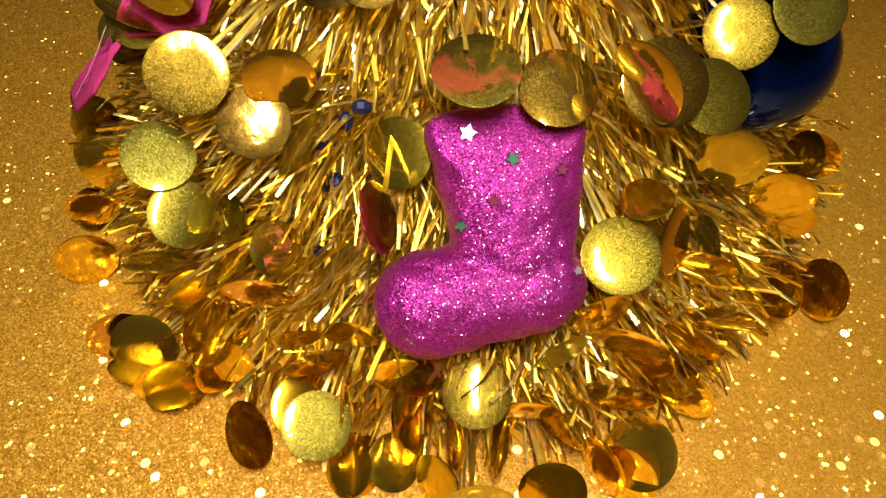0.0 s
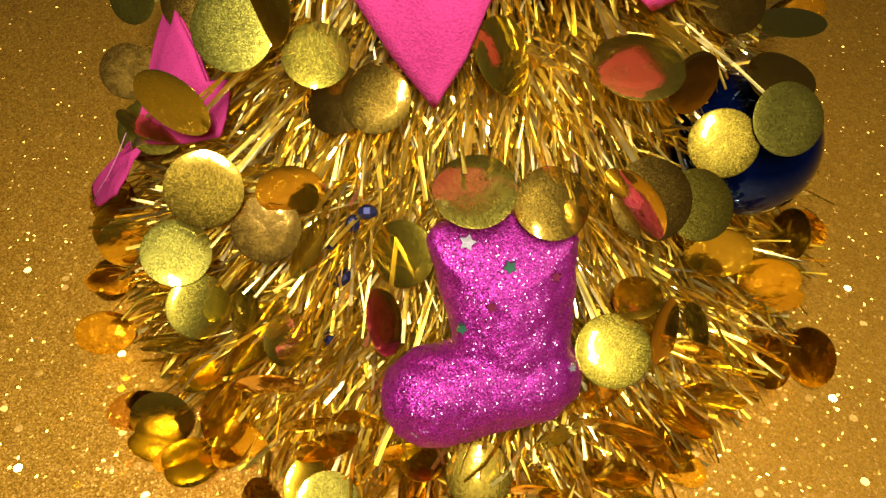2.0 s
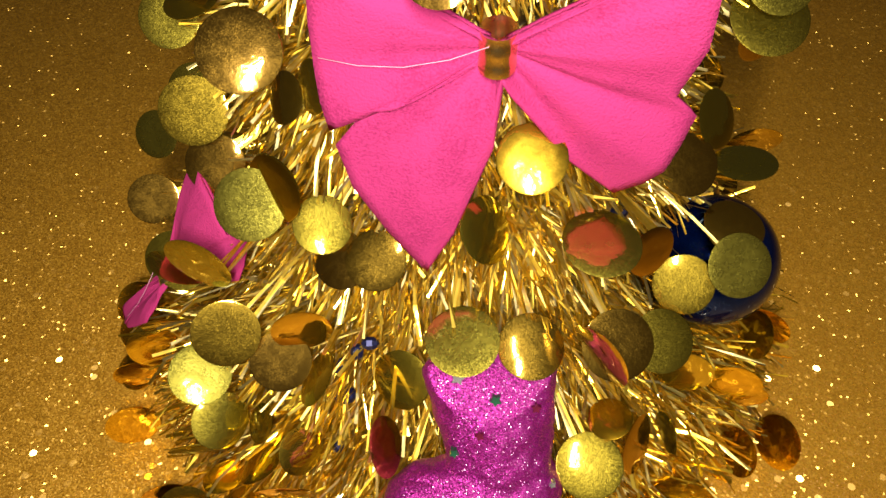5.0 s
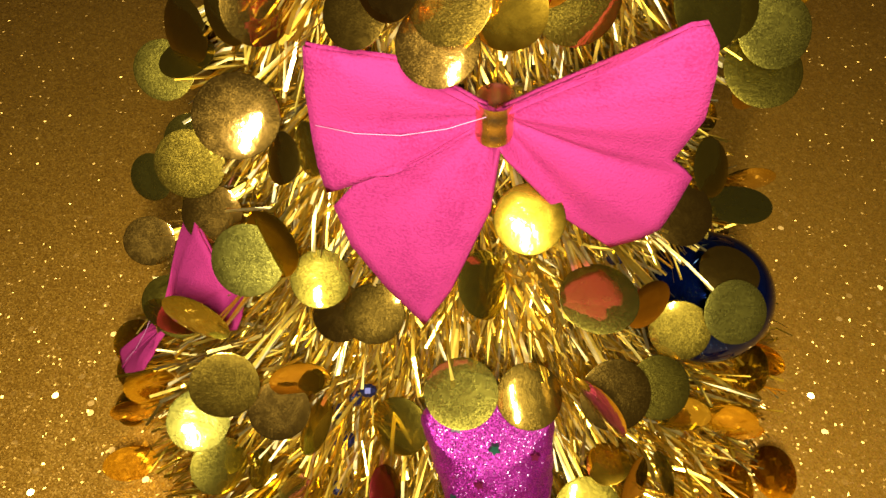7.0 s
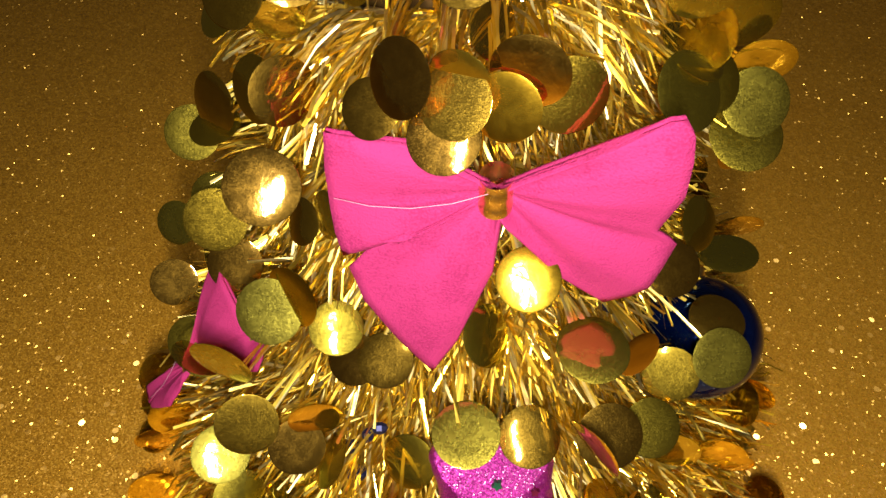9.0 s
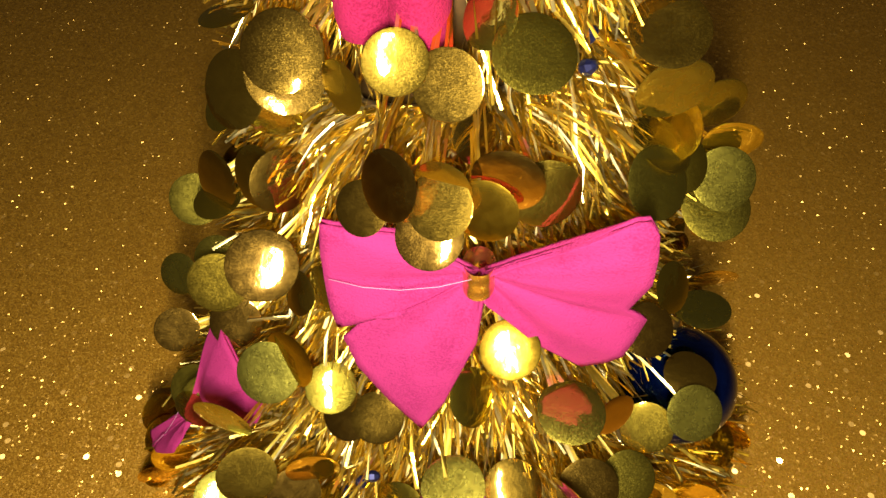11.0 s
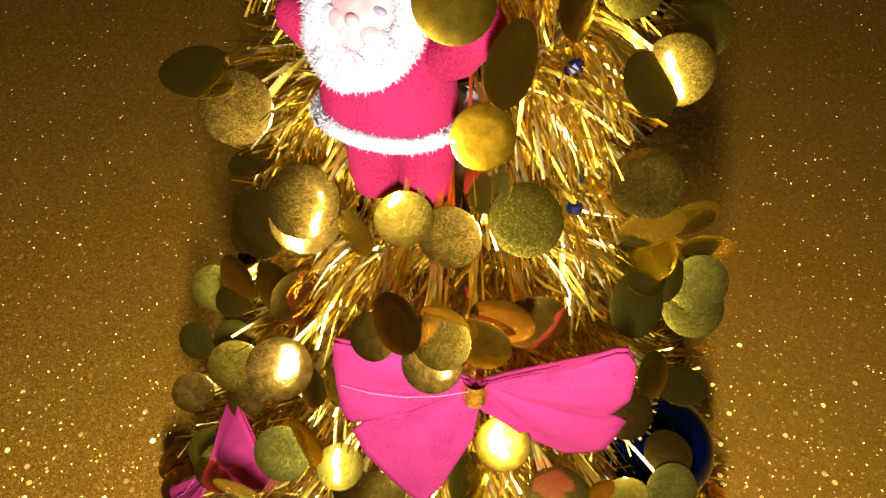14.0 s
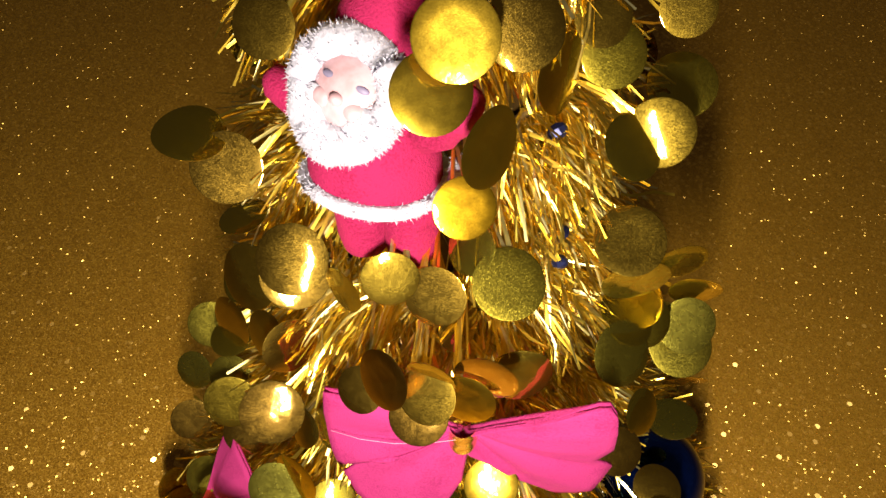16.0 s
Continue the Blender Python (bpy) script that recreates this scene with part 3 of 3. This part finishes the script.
# the loose skirt at the foot
strips = Strips()
for _ in range(9000):
    angle = rng.uniform(0, 2 * math.pi)
    r = rng.uniform(0.032, 0.066)
    root = Vector((r * math.cos(angle), r * math.sin(angle), rng.uniform(0.004, 0.030)))
    strand(strips, root, angle, rng.uniform(0.5, 1.0), rng.gauss(0, 0.6), rng.uniform(-0.5, 0.35), min(rng.uniform(0.012, 0.028), max(0.008, 0.083 - r)), rng.uniform(0.0, 0.006), rng.uniform(0.00032, 0.00085))
strips.clear_of(discs, 6)
tagged(part("tinsel", strips.mesh("tinsel"), SKIRT, tree, "shiny gold tinsel strips"), kind="stuff")
BANDS = 8
for band in range(BANDS):
    strips = Strips()
    s0, s1 = band / BANDS, (band + 1) / BANDS
    for _ in range(int((9500 if band == 0 else 8200) * (1 - 0.62 * (s0 + s1) / 2))):
        s = rng.uniform(s0, s1)
        root, angle = coil(s)
        size = reach(root.z) * 0.5
        length = (size + rng.uniform(-0.008, 0.001)) if rng.random() < 0.85 else size * rng.uniform(0.4, 0.8)
        length = max(length, 0.012)
        strand(strips, root, angle, rng.uniform(0.4, 1.0) - 0.25 * s, rng.gauss(0, 0.48), rng.uniform(-1.1 - 0.5 * s, 0.45 - 0.6 * s), length, rng.uniform(0.001, 0.010), rng.uniform(0.00026, 0.00082 - 0.00042 * s))
    strips.clear_of(discs, 6)
    tagged(part("tinsel", strips.mesh("tinsel"), TINSEL, tree, "shiny gold tinsel strips"), kind="stuff")


def blue_bead(x, y, z, size=1.0):
    bm = bmesh.new()
    ball(bm, (0, 0, 0), (0.0013, 0.0013, 0.0017), segments=7, rings=5)
    ob = part("blue_bead", bm, BEAD, tree, "dark blue foil bead", False)
    ob.matrix_world = pose(x, y, z, rng.uniform(0, 90), rng.uniform(0, 90), rng.uniform(0, 90)) @ Matrix.Scale(size, 4)


blue_bead(-0.0234, -0.0500, 0.0456, 1.4)
blue_bead(-0.0178, -0.0467, 0.0585)
blue_bead(-0.0241, -0.0470, 0.0515, 1.2)
blue_bead(-0.0260, -0.0539, 0.0323)
blue_bead(-0.0204, -0.0467, 0.0557)
blue_bead(0.0192, -0.0258, 0.1452)
blue_bead(0.0195, -0.0222, 0.1481)
blue_bead(0.0171, -0.0194, 0.1677)
blue_bead(0.0274, -0.0324, 0.0781)


# ---- the glitter boot ----
boot = empty("boot_ornament", basis((1, 0, 0), (0, 0.6, 0.8), (0, -0.8, 0.6), (0.0045, -0.0611, 0.0613)), "magenta glitter boot ornament hanging on the tinsel tree", "boot ornament")


def chain(bm, a, b, ra, rb, n):
    for k in range(n + 1):
        f = k / n
        ball(bm, Vector(a).lerp(Vector(b), f), Vector(ra).lerp(Vector(rb), f), segments=24, rings=14)


bm = bmesh.new()
chain(bm, (-0.0006, 0.0030, -0.0074), (0.0016, -0.0150, -0.0074), (0.0122, 0.0042, 0.0076), (0.0096, 0.0060, 0.0070), 10)
chain(bm, (0.0046, -0.0196, -0.0074), (-0.0114, -0.0234, -0.0074), (0.0084, 0.0080, 0.0072), (0.0088, 0.0086, 0.0078), 10)
rough = part("boot_body", bm, GLITTER_PURPLE, boot)
fuse = rough.modifiers.new("fuse", "REMESH")
fuse.mode, fuse.voxel_size, fuse.use_smooth_shade = "VOXEL", 0.0005, True
soft = rough.modifiers.new("soft", "SMOOTH")
soft.factor, soft.iterations = 0.6, 6
lump = rough.modifiers.new("lump", "DISPLACE")
clouds = bpy.data.textures.new("lumps", "CLOUDS")
clouds.noise_scale = 0.004
lump.texture, lump.strength, lump.mid_level = clouds, 0.0012, 0.5
fused = bpy.data.meshes.new_from_object(rough.evaluated_get(bpy.context.evaluated_depsgraph_get()))
rough.modifiers.clear()
rough.data = fused
# the top of the boot is a flat, slanting end with a soft rim
RIM, END = Vector((0.0, -0.0028, -0.0002)), Vector((-0.04, 0.50, 0.86)).normalized()
for v in fused.vertices:
    over_end = (v.co - RIM).dot(END)
    if over_end > -0.0004:
        v.co -= END * (over_end + 0.0004) * 0.88


def fleck(at, size, mat, label, turn):
    bm = bmesh.new()
    star = [bm.verts.new((size * (1 if k % 2 else 0.55) * math.cos(k * math.pi / 5), size * (1 if k % 2 else 0.55) * math.sin(k * math.pi / 5), 0)) for k in range(10)]
    back = [bm.verts.new((v.co.x, v.co.y, -0.0018)) for v in star]
    bm.faces.new(star)
    bm.faces.new(back[::-1])
    for k in range(10):
        bm.faces.new((star[k], back[k], back[(k + 1) % 10], star[(k + 1) % 10]))
    ob = part("star_fleck", bm, mat, boot, label, False)
    ob.matrix_basis = pose(at[0], at[1], at[2] + 0.0006, 0, 0, turn)


fleck((0.0002, 0.0, -0.0014), 0.0011, GREEN, "green star fleck", 10)
fleck((-0.0062, 0.0034, -0.0036), 0.0014, SILVER, "silver star fleck", 40)
fleck((-0.0026, -0.0058, 0.0001), 0.0009, RUBY, "dark red star fleck", 0)
fleck((-0.0070, -0.0098, -0.0016), 0.0009, GREEN, "green star fleck", 25)
fleck((-0.0140, -0.0268, -0.0016), 0.0010, SILVER, "silver star fleck", 15)
fleck((0.0104, -0.0165, -0.0026), 0.0007, SILVER, "silver star fleck", 70)
fleck((0.0072, -0.0015, -0.0014), 0.0009, RUBY, "dark red star fleck", 50)


# ---- the felt bows ----
def wing(outline, depth):
    """One half of a bow: a pleated sheet that fans out from the knot to its outline."""
    bm = bmesh.new()
    line = []
    for (a, b) in zip(outline, outline[1:]):
        steps = max(2, int((Vector(b) - Vector(a)).length / 0.0012))
        line += [Vector(a).lerp(Vector(b), k / steps) for k in range(steps)]
    line.append(Vector(outline[-1]))
    rings, rows = 16, []
    for i in range(rings + 1):
        f = 0.05 + 0.95 * i / rings
        row = []
        for j, p in enumerate(line):
            a = math.atan2(p.y, p.x)
            pleat = 0.0006 * math.sin(9 * a + 0.7) * f * (1.15 - f) * 2 + 0.0003 * math.sin(23 * a) * f * (1 - f)
            row.append(bm.verts.new((p.x * f, p.y * f, p.z * f + pleat + depth * f + 0.0024 * math.sin(f * math.pi * 0.8))))
        rows.append(row)
    for a, b in zip(rows, rows[1:]):
        for j in range(len(line) - 1):
            bm.faces.new((a[j], a[j + 1], b[j + 1], b[j]))
    bmesh.ops.recalc_face_normals(bm, faces=bm.faces)
    return bm


LEFT_LOOP = [(-0.001, 0.0022, 0), (-0.0126, 0.0078, -0.0005), (-0.0180, 0.0087, 0), (-0.0238, 0.0094, 0), (-0.0244, 0.003, 0), (-0.0245, -0.004, 0), (-0.0241, -0.009, 0.0004), (-0.0232, -0.0136, 0.0008)]
LEFT_TAIL = [(-0.0186, -0.0108, 0.0008), (-0.0225, -0.0160, 0.0010), (-0.0206, -0.0235, 0.0015), (-0.0152, -0.0318, 0.0022), (-0.0094, -0.0390, 0.0032), (-0.0052, -0.0310, 0.0025), (0.0002, -0.0150, 0.001), (0.0012, -0.0035, 0)]
RIGHT_LOOP = [(0.001, 0.002, 0), (0.0050, 0.0046, 0), (0.0135, 0.0100, 0.0008), (0.0214, 0.0153, 0.0018), (0.0232, 0.0156, 0.0020), (0.0246, 0.0136, 0.0026), (0.0251, 0.0100, 0.0030), (0.0256, 0.0030, 0.0015)]
RIGHT_TAIL = [(0.0236, -0.0056, -0.0004), (0.0274, -0.0095, -0.0022), (0.0262, -0.0148, -0.0022), (0.0250, -0.0192, -0.0022), (0.0226, -0.0226, -0.0030), (0.0188, -0.0258, -0.0040), (0.0140, -0.0215, -0.003), (0.0105, -0.0180, -0.002), (0.0020, -0.0065, 0)]


def felt_bow(m, label, narrow=1.0, short=1.0):
    bow = empty("felt_bow", m, label, "bow", "felt bows on the tree")
    pressed = [[(x, y * narrow, z) for x, y, z in line] for line in (LEFT_LOOP, LEFT_TAIL)]
    cut = [[(x, y * (short if y < 0 else 1), z) for x, y, z in line] for line in (RIGHT_LOOP, RIGHT_TAIL)]
    for loop, tail in (pressed, cut):
        sheets = [part("wing", wing(loop + tail, 0.0), PINK, bow), part("loop_back", wing([(x * 0.995, y * 1.01, z) for x, y, z in loop + tail[:1]], -0.0009), PINK, bow)]
        for sheet in sheets:
            thick = sheet.modifiers.new("thick", "SOLIDIFY")
            thick.thickness, thick.offset = 0.0007, -1
    bm = bmesh.new()
    rows = []
    for k in range(9):
        rows.append([])
        for i in range(24):
            a, swell = 2 * math.pi * i / 24, 1 + 0.02 * math.sin(k * 1.6)
            rows[-1].append(bm.verts.new((0.0025 * swell * math.cos(a), -0.0026 + 0.0007 * k, 0.0006 + 0.0032 * swell * math.sin(a))))
    for p, q in zip(rows, rows[1:]):
        for i in range(24):
            bm.faces.new((p[i], p[(i + 1) % 24], q[(i + 1) % 24], q[i]))
    part("knot_band", bm, BAND, bow, "narrow gold foil band")
    bm = bmesh.new()
    curve = [(-0.001, 0.0020, 0.0036), (-0.006, -0.0002, 0.0036), (-0.012, -0.0018, 0.0034), (-0.018, -0.0022, 0.0030), (-0.0235, -0.0020, 0.0020)]
    tube(bm, curve, [0.00006] * 5, 5)
    part("loose_thread", bm, THREAD, bow, "loose pale thread")
    return bow


felt_bow(basis((0.993, -0.117, 0), (0.0067, 0.0568, 0.998), (-0.117, -0.991, 0.057), (0.0034, -0.0424, 0.1195)), "bright pink felt bow with a gold band on the tree")
side_u, side_n = Vector((0.67, -0.08, 0.73)).normalized(), Vector((-0.75, -0.49, 0.45))
side_n = (side_n - side_u * side_n.dot(side_u)).normalized()
felt_bow(basis(side_u, side_n.cross(side_u), side_n, (-0.057, -0.031, 0.0605)) @ Matrix.Scale(0.88, 4), "bright pink felt bow, half folded, on the tree's side", 0.20, 0.40)

# ---- the blue bauble ----
bauble = empty("bauble", pose(0.053, -0.0212, 0.0513, -40, -12, 0), "dark blue shiny glass bauble with a gold cap", "bauble")
bm = bmesh.new()
ball(bm, (0, 0, 0), (0.0141, 0.0141, 0.0141), segments=48, rings=28)
part("globe", bm, BLUE, bauble)
bm = bmesh.new()
tube(bm, [(0, 0, 0.0132), (0, 0, 0.0135), (0, 0, 0.0165), (0, 0, 0.0168)], [0.003, 0.0036, 0.0034, 0.0026], 20)
part("cap", bm, BAND, bauble, "gold metal cap")
bm = bmesh.new()
tube(bm, [(0.002 * math.cos(a), 0, 0.0183 + 0.002 * math.sin(a)) for a in (2 * math.pi * k / 16 for k in range(17))], [0.0003] * 17, 6)
part("cap_ring", bm, BAND, bauble, "thin gold ring")


# ---- the felt doll ----
def doll():
    """A flocked winter doll with a fluffy beard and a peaked cap, as one plain mesh."""
    bm = bmesh.new()
    slots = []

    def take(slot):
        done = sum(n for _, n in slots)
        slots.append((slot, len(bm.faces) - done))

    def lathe(rows, at, turn):
        rings = []
        for z, rx, ry in rows:
            rings.append([bm.verts.new(Vector(at) + turn @ Vector((rx * math.cos(a), ry * math.sin(a), z))) for a in (2 * math.pi * k / 28 for k in range(28))])
        for a, b in zip(rings, rings[1:]):
            for k in range(28):
                bm.faces.new((a[k], a[(k + 1) % 28], b[(k + 1) % 28], b[k]))
        bm.faces.new(rings[0][::-1])
        bm.faces.new(rings[-1])

    straight = Matrix.Identity(3)
    # jacket, legs, arms
    lathe([(-0.0010, 0.0088, 0.0072), (0.0, 0.0098, 0.0082), (0.004, 0.0096, 0.0082), (0.009, 0.0090, 0.0078), (0.014, 0.0074, 0.0064), (0.018, 0.0040, 0.0040)], (0, 0, 0), straight)
    lathe([(-0.0125, 0.0018, 0.0020), (-0.0118, 0.0036, 0.0042), (-0.009, 0.0042, 0.0050), (-0.004, 0.0044, 0.0058), (0.001, 0.0048, 0.0064)], (-0.0022, 0, -0.001), straight)
    lathe([(-0.0140, 0.0018, 0.0020), (-0.0132, 0.0036, 0.0042), (-0.010, 0.0042, 0.0050), (-0.004, 0.0044, 0.0058), (0.001, 0.0048, 0.0064)], (0.0050, 0, -0.001), straight)
    tube(bm, [(-0.006, 0.0, 0.0095), (-0.0095, 0.0015, 0.0105), (-0.0125, 0.0025, 0.0118), (-0.0145, 0.003, 0.0126), (-0.0156, 0.003, 0.0128)], [0.0036, 0.0032, 0.0028, 0.0024, 0.0010], 12)
    tube(bm, [(0.006, -0.001, 0.0095), (0.0100, -0.0035, 0.0120), (0.0124, -0.0060, 0.0155), (0.0134, -0.0075, 0.0185), (0.0136, -0.0080, 0.0200)], [0.0038, 0.0034, 0.0029, 0.0025, 0.0010], 12)
    # the head turns up and leans
    ahead = Vector((-0.20, -0.85, 0.48)).normalized()
    right = Vector((1, 0, 0))
    right = (right - ahead * right.dot(ahead)).normalized()
    lean = Matrix.Rotation(radians(-20), 3, ahead)
    right = lean @ right
    over = ahead.cross(right)
    middle = Vector((-0.0012, -0.0022, 0.0152))

    def head(x, y, z):
        return middle + (right * x + over * y + ahead * z) / 1000

    turn = Matrix((right, over, ahead)).transposed().to_4x4()
    tube(bm, [head(0, 1, -5.5), head(0, 5, -5), head(0.3, 9, -3.6), head(0.8, 13, -3.4), head(1.8, 17, -4.2), head(3.0, 21, -6), head(4.2, 25, -8)], [0.0070, 0.0078, 0.0078, 0.0070, 0.0054, 0.0034, 0.0010], 24)
    take(0)
    ball(bm, head(0, 0, 0), (0.0062, 0.0064, 0.0054), turn, 28, 18)
    ball(bm, head(-0.1, -1.0, 5.2), (0.0010, 0.0009, 0.0011), turn, 12, 8)
    ball(bm, head(-2.2, -1.6, 4.0), (0.0018, 0.0015, 0.0013), turn, 14, 10)
    ball(bm, head(2.2, -1.6, 4.0), (0.0018, 0.0015, 0.0013), turn, 14, 10)
    take(2)
    ball(bm, head(-2.1, 1.3, 4.5), (0.0013, 0.0006, 0.0006), turn, 14, 10)
    ball(bm, head(2.1, 1.3, 4.5), (0.0013, 0.0006, 0.0006), turn, 14, 10)
    take(3)
    # fluffy trims: tufts of short fibres round soft rolls
    fibres = random.Random(5)

    def roll(points, r, tufts, long):
        tube(bm, points, [r * (1 + 0.06 * math.sin(k * 2.3)) for k in range(len(points))], 12)
        for _ in range(int(tufts * 1.5)):
            k = fibres.randrange(len(points) - 1)
            p = Vector(points[k]).lerp(Vector(points[k + 1]), fibres.random())
            d = Vector((fibres.gauss(0, 1), fibres.gauss(0, 1), fibres.gauss(0, 1))).normalized()
            s = d.orthogonal().normalized() * 0.00012
            root = p + d * r * 0.85
            tip = p + d * (r + long * fibres.uniform(0.05, 0.30)) + Vector((fibres.gauss(0, 1), fibres.gauss(0, 1), fibres.gauss(0, 1))) * 0.00025
            bm.faces.new((bm.verts.new(root - s), bm.verts.new(root + s), bm.verts.new(tip)))

    hem = [(0.0101 * math.cos(a), 0.0085 * math.sin(a), 0.0002 + 0.0005 * math.sin(2 * a)) for a in (2 * math.pi * k / 32 for k in range(33))]
    roll(hem, 0.0011, 4500, 0.0008)
    brim = [head(6.3 * math.cos(a), 0.2 + 6.3 * math.sin(a), 3.2) for a in (radians(-10 + 200 * k / 20) for k in range(21))]
    roll(brim, 0.0022, 3600, 0.0011)
    for w, low, high, r in ((6.2, 5.6, 3.0, 0.0021), (5.8, 6.8, 3.0, 0.0023), (3.6, 7.2, 3.2, 0.0022)):
        crescent = [head(w * math.cos(a), -0.6 + low * math.sin(a), high - 0.6 * math.cos(a) ** 2) for a in (math.pi + math.pi * k / 16 for k in range(17))]
        roll(crescent, r, 3000, 0.0011)
    roll([(0.0122, -0.0035, 0.0030), (0.0126, -0.0034, 0.0060)], 0.0014, 400, 0.0008)
    take(1)
    me = bpy.data.meshes.new("doll")
    index = [slot for slot, n in slots for _ in range(n)]
    bm.to_mesh(me)
    bm.free()
    for p, slot in zip(me.polygons, index):
        p.material_index, p.use_smooth = slot, True
    for mat in (RED, WHITE, SKIN, EYES):
        me.materials.append(mat)
    ob = new("doll", me)
    ob.matrix_world = pose(-0.0095, -0.0262, 0.1655, -6, 0, -8)
    return tagged(ob, "small red flocked doll with white fluffy beard hanging on the tree", "doll")


doll()
